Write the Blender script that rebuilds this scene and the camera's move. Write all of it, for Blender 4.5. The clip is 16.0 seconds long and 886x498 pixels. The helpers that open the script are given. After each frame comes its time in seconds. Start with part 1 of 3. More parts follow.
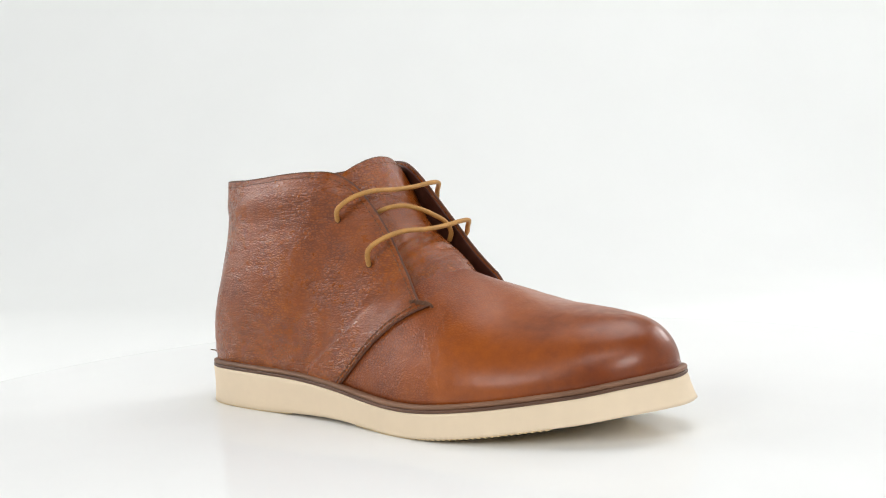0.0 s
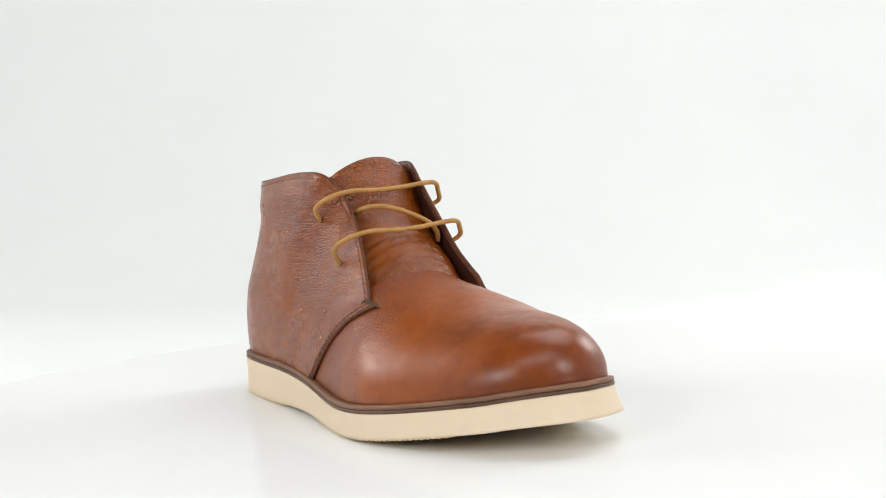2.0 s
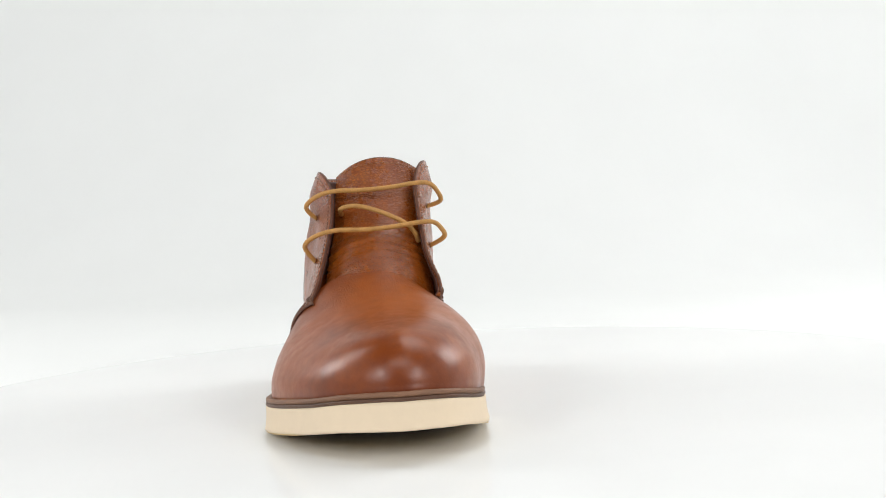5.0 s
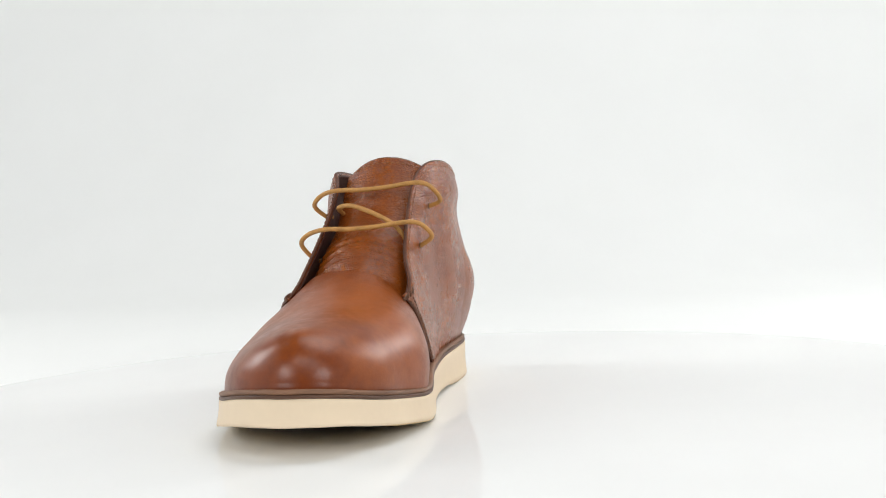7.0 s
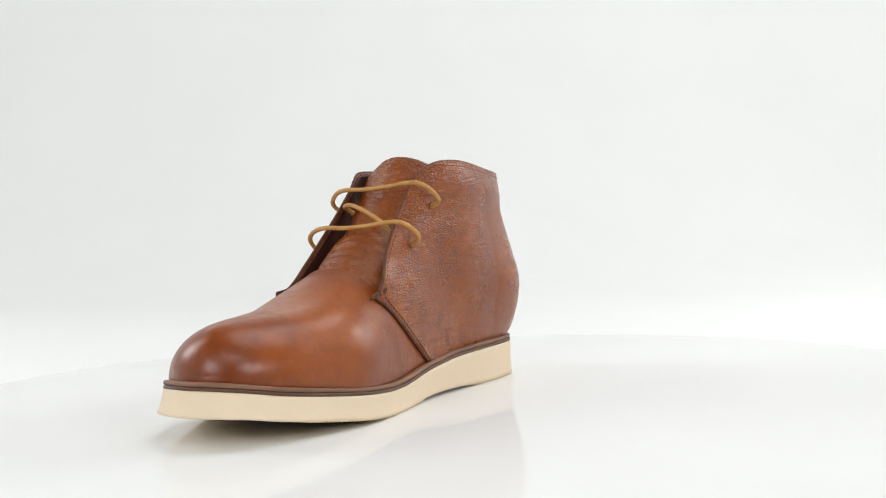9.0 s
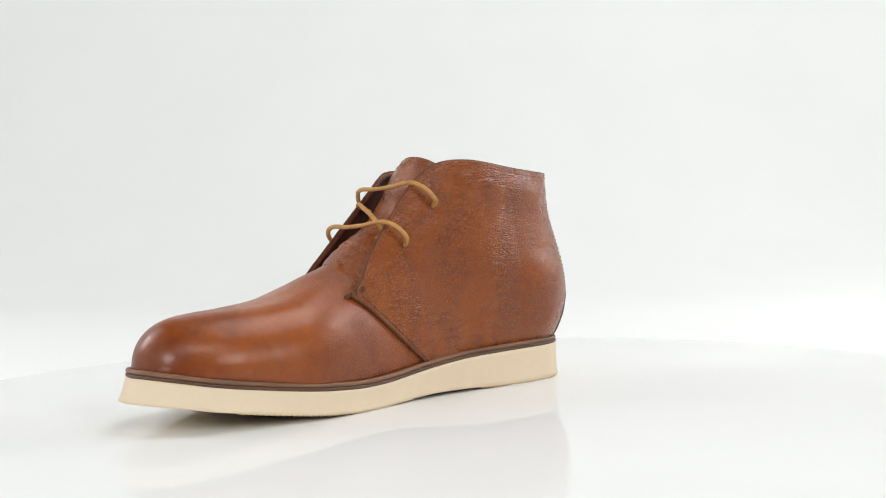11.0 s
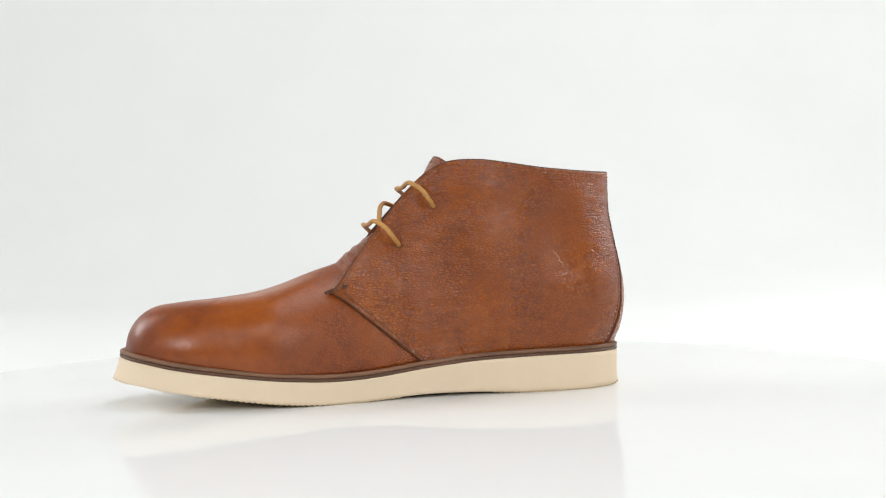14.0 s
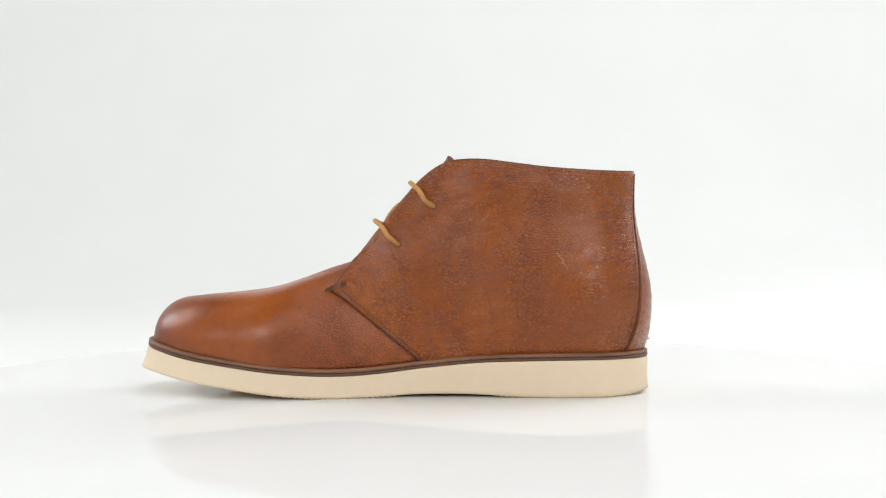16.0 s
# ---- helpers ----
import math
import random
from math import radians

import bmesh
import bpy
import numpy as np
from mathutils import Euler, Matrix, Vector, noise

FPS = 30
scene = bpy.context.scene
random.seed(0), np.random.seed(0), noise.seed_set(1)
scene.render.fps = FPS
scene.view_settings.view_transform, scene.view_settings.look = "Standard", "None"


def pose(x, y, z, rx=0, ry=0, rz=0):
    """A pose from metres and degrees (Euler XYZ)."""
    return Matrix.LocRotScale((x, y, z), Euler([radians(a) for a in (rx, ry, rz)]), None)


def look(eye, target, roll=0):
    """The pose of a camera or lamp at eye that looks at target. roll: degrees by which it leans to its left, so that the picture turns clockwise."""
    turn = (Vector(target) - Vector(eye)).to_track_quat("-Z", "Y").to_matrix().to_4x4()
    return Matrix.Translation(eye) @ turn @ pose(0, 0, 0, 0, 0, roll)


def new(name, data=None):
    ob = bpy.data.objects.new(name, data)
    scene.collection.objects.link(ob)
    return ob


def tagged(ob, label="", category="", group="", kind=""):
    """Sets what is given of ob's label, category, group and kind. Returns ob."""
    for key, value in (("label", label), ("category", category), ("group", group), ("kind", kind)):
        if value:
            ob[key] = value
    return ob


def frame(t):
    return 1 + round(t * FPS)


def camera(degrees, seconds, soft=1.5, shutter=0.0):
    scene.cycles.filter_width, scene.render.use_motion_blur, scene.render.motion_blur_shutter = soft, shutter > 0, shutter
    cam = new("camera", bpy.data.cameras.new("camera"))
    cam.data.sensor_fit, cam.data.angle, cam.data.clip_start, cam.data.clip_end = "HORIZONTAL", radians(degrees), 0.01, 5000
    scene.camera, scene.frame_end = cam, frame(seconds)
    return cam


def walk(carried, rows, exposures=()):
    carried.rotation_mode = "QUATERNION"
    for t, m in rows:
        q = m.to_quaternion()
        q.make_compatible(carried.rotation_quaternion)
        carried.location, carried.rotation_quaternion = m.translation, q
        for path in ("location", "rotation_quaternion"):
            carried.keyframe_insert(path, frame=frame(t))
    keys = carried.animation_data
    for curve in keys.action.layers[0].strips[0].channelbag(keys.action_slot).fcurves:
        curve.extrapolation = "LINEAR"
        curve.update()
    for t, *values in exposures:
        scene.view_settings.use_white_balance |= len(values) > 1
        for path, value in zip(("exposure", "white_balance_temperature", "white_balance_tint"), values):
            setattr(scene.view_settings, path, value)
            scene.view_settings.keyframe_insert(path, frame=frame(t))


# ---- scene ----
from mathutils.bvhtree import BVHTree

# ------------------------------------------------------------------ camera
cam = camera(40.07, 16.0, soft=1.1)
EYE = (0.00194, -0.70485, 0.12971)
AIM = (0.00886, 0.00615, 0.08825)
STAND = look(EYE, AIM, -1.406)
walk(cam, [(0.0, STAND), (16.0, STAND)], exposures=[(0.0, -0.63), (3.5, -0.62), (5.0, -0.65), (6.5, -0.68), (12.5, -0.69), (14.0, -0.66), (16.0, -0.63)])

# ------------------------------------------------------------------ light
world = bpy.data.worlds.new("studio_air")
scene.world = world
world.use_nodes = True
world.node_tree.nodes["Background"].inputs[0].default_value = (1, 1, 1, 1)
world.node_tree.nodes["Background"].inputs[1].default_value = 0.0


def softbox(name, eye, target, width, height, watts, colour=(1, 1, 1)):
    lamp = bpy.data.lights.new(name, "AREA")
    lamp.shape, lamp.size, lamp.size_y = "RECTANGLE", width, height
    lamp.energy, lamp.color = watts, colour
    ob = new(name, lamp)
    ob.matrix_world = look(eye, target)
    return ob


# softboxes round and above the table; another washes the paper, and a fill is added
softbox("left_softbox", (-1.08, 0.35, 0.56), (0.0, 0.0, 0.05), 0.34, 0.34, 4.2)
softbox("right_softbox", (0.97, 0.56, 0.60), (0.0, 0.0, 0.05), 0.36, 0.36, 4.4)
softbox("front_left_softbox", (-0.72, -0.99, 0.54), (0.0, 0.0, 0.05), 0.34, 0.34, 6.4)
softbox("front_right_softbox", (0.61, -1.06, 0.54), (0.0, 0.0, 0.05), 0.34, 0.34, 6.4)
softbox("top_softbox", (0.35, 0.25, 1.45), (0.0, 0.1, 0.0), 1.1, 0.9, 15)
softbox("paper_softbox", (1.25, 0.55, 1.15), (0.85, 1.5, 0.60), 0.5, 0.6, 11)
# unseen fill lamp, added only to brighten the left of the paper
softbox("added_paper_fill", (-1.2, 0.45, 1.15), (-0.6, 1.4, 0.15), 0.5, 0.6, 6.6)
softbox("front_top_softbox", (0.0, -1.0, 1.10), (0.0, 0.0, 0.05), 0.9, 0.34, 5.5)


# ------------------------------------------------------------------ materials
def material(name):
    m = bpy.data.materials.new(name)
    m.use_nodes = True
    nodes, links = m.node_tree.nodes, m.node_tree.links
    return m, nodes, links, nodes["Principled BSDF"]


def add_node(nodes, kind, **values):
    n = nodes.new(kind)
    for key, value in values.items():
        n.inputs[key].default_value = value
    return n


def coords(nodes, links, stretch=(1, 1, 1)):
    c = nodes.new("ShaderNodeTexCoord")
    mp = nodes.new("ShaderNodeMapping")
    mp.inputs["Scale"].default_value = stretch
    links.new(c.outputs["Object"], mp.inputs["Vector"])
    return mp.outputs["Vector"]


def ramp(nodes, links, source, stops):
    r = nodes.new("ShaderNodeValToRGB")
    while len(r.color_ramp.elements) < len(stops):
        r.color_ramp.elements.new(0.5)
    for e, (place, colour) in zip(r.color_ramp.elements, stops):
        e.position, e.color = place, (*colour, 1)
    links.new(source, r.inputs["Fac"])
    return r.outputs["Color"]


def leather(name, dark, mid, light, cell, stretch, depth, crease=0.5, smooth_from=None, rough=0.33, coat=0.15, burnish=None):
    """Pebbled, creased leather; smooth_from: the length along the boot from which the grain is polished away."""
    m, nodes, links, b = material(name)

    def calc(operation, x, y=None, z=None):
        n = nodes.new("ShaderNodeMath")
        n.operation = operation
        for k, value in enumerate((x, y, z)):
            if value is None:
                continue
            if isinstance(value, (int, float)):
                n.inputs[k].default_value = value
            else:
                links.new(value, n.inputs[k])
        return n.outputs[0]

    def span(value, a, b, c, d):
        n = nodes.new("ShaderNodeMapRange")
        n.interpolation_type = "SMOOTHSTEP"
        for key, v0 in (("From Min", a), ("From Max", b), ("To Min", c), ("To Max", d)):
            n.inputs[key].default_value = v0
        links.new(value, n.inputs["Value"])
        return n.outputs["Result"]

    def cloud(where, scale, detail=3.0, roughness=0.5, distortion=0.0):
        n = add_node(nodes, "ShaderNodeTexNoise", Scale=scale, Detail=detail, Roughness=roughness, Distortion=distortion)
        links.new(where, n.inputs["Vector"])
        return n

    def tint(colour, factor, shade, mode="MULTIPLY"):
        n = nodes.new("ShaderNodeMix")
        n.data_type, n.blend_type = "RGBA", mode
        if isinstance(factor, (int, float)):
            n.inputs["Factor"].default_value = factor
        else:
            links.new(factor, n.inputs["Factor"])
        links.new(colour, n.inputs["A"])
        n.inputs["B"].default_value = (*shade, 1)
        return n.outputs["Result"]

    v = coords(nodes, links)
    vs = coords(nodes, links, stretch)
    vc = coords(nodes, links, (stretch[0] * 0.42, stretch[1] * 0.42, stretch[2] * 1.25))
    # dye: slow clouds, small mottling
    big = cloud(v, 22.0, 5.0, 0.62).outputs["Fac"]
    small = cloud(v, 210.0, 3.0, 0.6).outputs["Fac"]
    dye = calc("MULTIPLY_ADD", small, 0.32, calc("MULTIPLY", big, 0.68))
    col = ramp(nodes, links, dye, [(0.32, dark), (0.50, mid), (0.68, light)])
    # pebbles: domes parted by valleys, on warped coordinates
    warp = cloud(vs, 130.0, 2.0)
    wm = nodes.new("ShaderNodeVectorMath")
    wm.operation = "MULTIPLY_ADD"
    wm.inputs[1].default_value = (0.0042, 0.0042, 0.0042)
    links.new(warp.outputs["Color"], wm.inputs[0])
    links.new(vs, wm.inputs[2])

    def cells(scale):
        n = nodes.new("ShaderNodeTexVoronoi")
        n.feature = "DISTANCE_TO_EDGE"
        n.inputs["Scale"].default_value = scale
        links.new(wm.outputs[0], n.inputs["Vector"])
        return n.outputs["Distance"]

    pebble = span(cells(cell), 0.0, 0.30, 0.0, 1.0)
    grain = span(cells(cell * 2.3), 0.0, 0.35, 0.0, 1.0)
    # creases: thin, drawn-out furrows in patches
    line = calc("ABSOLUTE", calc("SUBTRACT", cloud(vc, cell * 0.32, 2.5, 0.55, 0.5).outputs["Fac"], 0.5))
    furrow = span(line, 0.0, 0.09, 0.0, 1.0)
    where = span(cloud(v, 30.0, 2.0).outputs["Fac"], 0.42, 0.60, 0.10, 1.0)
    height = calc("MULTIPLY_ADD", grain, 0.25, calc("MULTIPLY", pebble, 0.75))
    height = calc("ADD", height, calc("MULTIPLY", calc("MULTIPLY", furrow, where), crease * 2.4))
    strength = span(cloud(v, 46.0, 2.0).outputs["Fac"], 0.36, 0.62, 0.55, 1.0)
    if smooth_from is not None:
        sep = nodes.new("ShaderNodeSeparateXYZ")
        links.new(v, sep.inputs[0])
        edge = calc("MULTIPLY_ADD", big, 0.03, sep.outputs["X"])
        strength = calc("MULTIPLY", strength, span(edge, smooth_from - 0.03, smooth_from + 0.035, 1.0, 0.10))
    slow = nodes.new("ShaderNodeBump")
    slow.inputs["Distance"].default_value = 0.0022
    slow.inputs["Strength"].default_value = 0.16 if smooth_from is None else 0.10
    links.new(cloud(vs, 75.0, 2.0).outputs["Fac"], slow.inputs["Height"])
    bump = nodes.new("ShaderNodeBump")
    bump.inputs["Distance"].default_value = depth
    links.new(strength, bump.inputs["Strength"])
    links.new(height, bump.inputs["Height"])
    links.new(slow.outputs["Normal"], bump.inputs["Normal"])
    # valleys and furrows are tinted darker, for grain contrast
    pits = calc("MULTIPLY", calc("SUBTRACT", 1.0, pebble), calc("MULTIPLY", strength, 0.9))
    col = tint(col, pits, (0.46, 0.34, 0.28))
    deep = calc("MULTIPLY", calc("MULTIPLY", calc("SUBTRACT", 1.0, furrow), where), calc("MULTIPLY", strength, crease * 0.5))
    col = tint(col, deep, (0.45, 0.34, 0.30))
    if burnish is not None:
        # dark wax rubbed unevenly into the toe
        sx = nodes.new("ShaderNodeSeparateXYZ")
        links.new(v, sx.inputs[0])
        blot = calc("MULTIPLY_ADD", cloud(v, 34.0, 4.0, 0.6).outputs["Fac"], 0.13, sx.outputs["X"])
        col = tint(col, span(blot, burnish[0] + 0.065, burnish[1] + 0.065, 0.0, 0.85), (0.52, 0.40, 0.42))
    links.new(col, b.inputs["Base Color"])
    links.new(bump.outputs["Normal"], b.inputs["Normal"])
    links.new(bump.outputs["Normal"], b.inputs["Coat Normal"])
    links.new(span(dye, 0.36, 0.64, rough + 0.07, rough - 0.05), b.inputs["Roughness"])
    b.inputs["IOR"].default_value = 1.47
    b.inputs["Coat Weight"].default_value = coat
    b.inputs["Coat Roughness"].default_value = 0.26
    return m


def plain(name, colour, rough=0.6, spread=0.15, scale=120.0, bump=0.0002, ior=1.45, spec=0.5, grain=(1, 1, 1)):
    m, nodes, links, b = material(name)
    v = coords(nodes, links, grain)
    n1 = add_node(nodes, "ShaderNodeTexNoise", Scale=scale, Detail=4.0)
    n2 = add_node(nodes, "ShaderNodeTexNoise", Scale=scale * 0.12, Detail=2.0)
    links.new(v, n1.inputs["Vector"])
    links.new(v, n2.inputs["Vector"])
    av = nodes.new("ShaderNodeMath")
    av.operation = "MULTIPLY_ADD"
    av.inputs[1].default_value = 0.5
    links.new(n1.outputs["Fac"], av.inputs[0])
    hv = nodes.new("ShaderNodeMath")
    hv.operation = "MULTIPLY"
    hv.inputs[1].default_value = 0.5
    links.new(n2.outputs["Fac"], hv.inputs[0])
    links.new(hv.outputs[0], av.inputs[2])
    lo = tuple(c * (1 - spread) for c in colour)
    hi = tuple(min(1, c * (1 + spread)) for c in colour)
    links.new(ramp(nodes, links, av.outputs[0], [(0.35, lo), (0.65, hi)]), b.inputs["Base Color"])
    if bump:
        bp = nodes.new("ShaderNodeBump")
        bp.inputs["Distance"].default_value = bump
        links.new(n1.outputs["Fac"], bp.inputs["Height"])
        links.new(bp.outputs["Normal"], b.inputs["Normal"])
    b.inputs["Roughness"].default_value = rough
    b.inputs["IOR"].default_value = ior
    b.inputs["Specular IOR Level"].default_value = spec
    return m


BROWN_DARK, BROWN, BROWN_LIGHT = (0.230, 0.050, 0.0050), (0.315, 0.077, 0.0072), (0.405, 0.110, 0.011)
quarter_leather = leather("grained_tan_leather", BROWN_DARK, BROWN, BROWN_LIGHT, 560.0, (0.66, 0.66, 1.2), 0.00020, crease=0.40, rough=0.27, coat=0.06)
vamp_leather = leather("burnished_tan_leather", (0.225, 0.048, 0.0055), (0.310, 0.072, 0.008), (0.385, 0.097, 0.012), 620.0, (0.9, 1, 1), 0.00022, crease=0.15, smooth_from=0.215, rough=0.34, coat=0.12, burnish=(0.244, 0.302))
tongue_leather = leather("creased_tan_leather", BROWN_DARK, BROWN, BROWN_LIGHT, 640.0, (1.1, 0.65, 1.1), 0.00024, crease=0.5, rough=0.28, coat=0.06)
lining_leather = plain("dark_brown_lining", (0.07, 0.022, 0.012), 0.55, 0.25, 300, 0.0003)
edge_brown = plain("dark_edge_dye", (0.100, 0.033, 0.014), 0.6, 0.3, 400, 0.0002)
thread_brown = plain("brown_thread", (0.13, 0.058, 0.030), 0.7, 0.3, 900, 0.0001)
thread_tan = plain("tan_thread", (0.30, 0.13, 0.055), 0.7, 0.25, 900, 0.0001)
scuff_pale = plain("pale_scuffed_leather", (0.42, 0.22, 0.12), 0.7, 0.2, 900, 0.0002)
lace_cord = plain("waxed_ochre_cord", (0.50, 0.255, 0.070), 0.62, 0.2, 1500, 0.0003, grain=(1, 1, 1))
welt_brown = plain("mid_brown_welt", (0.23, 0.115, 0.064), 0.55, 0.3, 260, 0.0004, grain=(0.15, 0.15, 2))
midsole_brown = plain("dark_brown_midsole", (0.12, 0.056, 0.032), 0.5, 0.3, 260, 0.0004, grain=(0.15, 0.15, 2))
sole_cream = plain("cream_foam_rubber", (0.81, 0.66, 0.475), 0.62, 0.02, 180, 0.00012)
tread_cream = plain("cream_tread_rubber", (0.80, 0.62, 0.36), 0.7, 0.08, 220, 0.0002)
acrylic_white = plain("white_gloss_acrylic", (0.848, 0.858, 0.848), 0.05, 0.01, 20, 0.0, ior=1.10, spec=0.5)
paper_white = plain("white_paper_sweep", (0.835, 0.847, 0.835), 0.9, 0.012, 6, 0.0, spec=0.1)
tent_white = plain("white_tent_fabric", (0.84, 0.845, 0.84), 0.95, 0.02, 30, 0.0, spec=0.05)
# lighter than the room, so the unseen rear wall bounces fill forward
fill_grey = plain("front_fill_grey", (0.18, 0.18, 0.18), 0.95, 0.05, 30, 0.0, spec=0.05)
room_grey = plain("grey_room_paint", (0.06, 0.06, 0.06), 0.95, 0.05, 30, 0.0, spec=0.05)


# ------------------------------------------------------------------ mesh helpers
MM = 0.001


def mesh_object(name, verts, faces, mat, parent=None, label="", smooth=True):
    me = bpy.data.meshes.new(name)
    me.from_pydata([tuple(map(float, v)) for v in verts], [], faces)
    me.validate()
    if smooth:
        me.polygons.foreach_set("use_smooth", [True] * len(me.polygons))
    me.materials.append(mat)
    ob = new(name, me)
    if parent is not None:
        ob.parent = parent
    if label:
        tagged(ob, label)
    return ob


def spline(points, n, closed=False):
    """n points, evenly spaced, on a smooth curve through the given ones."""
    p = np.array(points, float)
    k = len(p)
    if closed:
        q = np.vstack([p[-1], p, p[0], p[1]])
    else:
        q = np.vstack([2 * p[0] - p[1], p, 2 * p[-1] - p[-2]])
    out = []
    for i in range(1, len(q) - 2):
        a, b, c, d = q[i - 1:i + 3]
        t = np.linspace(0, 1, 24, endpoint=False)[:, None]
        out.append(0.5 * (2 * b + (c - a) * t + (2 * a - 5 * b + 4 * c - d) * t ** 2 + (3 * b - a - 3 * c + d) * t ** 3))
    out = np.vstack(out + [p[:1] if closed else p[-1:]])
    s = np.r_[0, np.cumsum(np.linalg.norm(np.diff(out, axis=0), axis=1))]
    want = np.linspace(0, s[-1], n, endpoint=not closed)
    return np.stack([np.interp(want, s, out[:, j]) for j in range(out.shape[1])], axis=1)


def grid_faces(nu, nv, start=0, flip=False, wrap=False):
    faces = []
    for i in range(nu if wrap else nu - 1):
        for j in range(nv - 1):
            a, b = start + i * nv + j, start + ((i + 1) % nu) * nv + j
            f = (a, b, b + 1, a + 1)
            faces.append(f[::-1] if flip else f)
    return faces


def grid_normals(g):
    du, dv = np.gradient(g, axis=0), np.gradient(g, axis=1)
    n = np.cross(du, dv)
    return n / np.maximum(np.linalg.norm(n, axis=2, keepdims=True), 1e-9)


def slab(name, g, thick, mat, parent, label="", flip=False):
    """A sheet of leather: the grid g (mm) and its back, thick mm behind it, closed round the rim."""
    nu, nv = g.shape[:2]
    n = grid_normals(g) * (-1 if flip else 1)
    back = g - n * thick
    mid = g - n * thick * 0.5
    verts = np.vstack([g.reshape(-1, 3), back.reshape(-1, 3)]) * MM
    faces = grid_faces(nu, nv, 0, flip) + grid_faces(nu, nv, nu * nv, not flip)
    ring = [i * nv for i in range(nu)] + [(nu - 1) * nv + j for j in range(1, nv)] + [i * nv + nv - 1 for i in range(nu - 2, -1, -1)] + [j for j in range(nv - 2, 0, -1)]
    off = nu * nv
    for a, b in zip(ring, ring[1:] + ring[:1]):
        f = (a, a + off, b + off, b)
        faces.append(f[::-1] if flip else f)
    return mesh_object(name, verts, faces, mat, parent, label)


def tube_data(path, radius, sides=10, flat=1.0, taper=0.0):
    p = np.array(path, float)
    n = len(p)
    p = p[np.r_[True, np.linalg.norm(np.diff(p, axis=0), axis=1) > 1e-6]]
    n = len(p)
    tan = np.gradient(p, axis=0)
    tan /= np.maximum(np.linalg.norm(tan, axis=1, keepdims=True), 1e-9)
    ref = np.array([0.13, 0.21, 1.0])
    verts, faces = [], []
    for i in range(n):
        a = np.cross(tan[i], ref)
        if np.linalg.norm(a) < 1e-3:
            a = np.cross(tan[i], (1, 0, 0))
        a /= np.linalg.norm(a)
        b = np.cross(tan[i], a)
        r = radius * (1 - taper * abs(2 * i / (n - 1) - 1) ** 4)
        for k in range(sides):
            w = 2 * math.pi * k / sides
            verts.append(p[i] + r * (math.cos(w) * a + flat * math.sin(w) * b))
    for i in range(n - 1):
        for k in range(sides):
            a, b = i * sides + k, i * sides + (k + 1) % sides
            faces.append((a, b, b + sides, a + sides))
    faces.append(tuple(range(sides))[::-1])
    faces.append(tuple((n - 1) * sides + k for k in range(sides)))
    return verts, faces


def tube(name, path, radius, mat, parent, label="", sides=10, flat=1.0, taper=0.0):
    v, f = tube_data(path, radius, sides, flat, taper)
    return mesh_object(name, np.array(v) * MM, f, mat, parent, label)


def stitches(name, path, mat, parent, length=2.3, gap=0.9, radius=0.34, label=""):
    """A row of single stitches along a path that lies on the leather."""
    p = np.array(path, float)
    s = np.r_[0, np.cumsum(np.linalg.norm(np.diff(p, axis=0), axis=1))]
    verts, faces, d = [], [], 0.4
    while d + length < s[-1]:
        t = np.linspace(d, d + length, 5)
        q = np.stack([np.interp(t, s, p[:, j]) for j in range(3)], axis=1)
        v, f = tube_data(q, radius, 6, 1.0, 0.6)
        base = len(verts)
        verts += v
        faces += [tuple(i + base for i in ff) for ff in f]
        d += length + gap
    return mesh_object(name, np.array(verts) * MM, faces, mat, parent, label)


def rough3(p, scale, seed=0.0):
    return noise.noise(Vector((p[0] * scale + seed, p[1] * scale - seed, p[2] * scale + 2 * seed)))


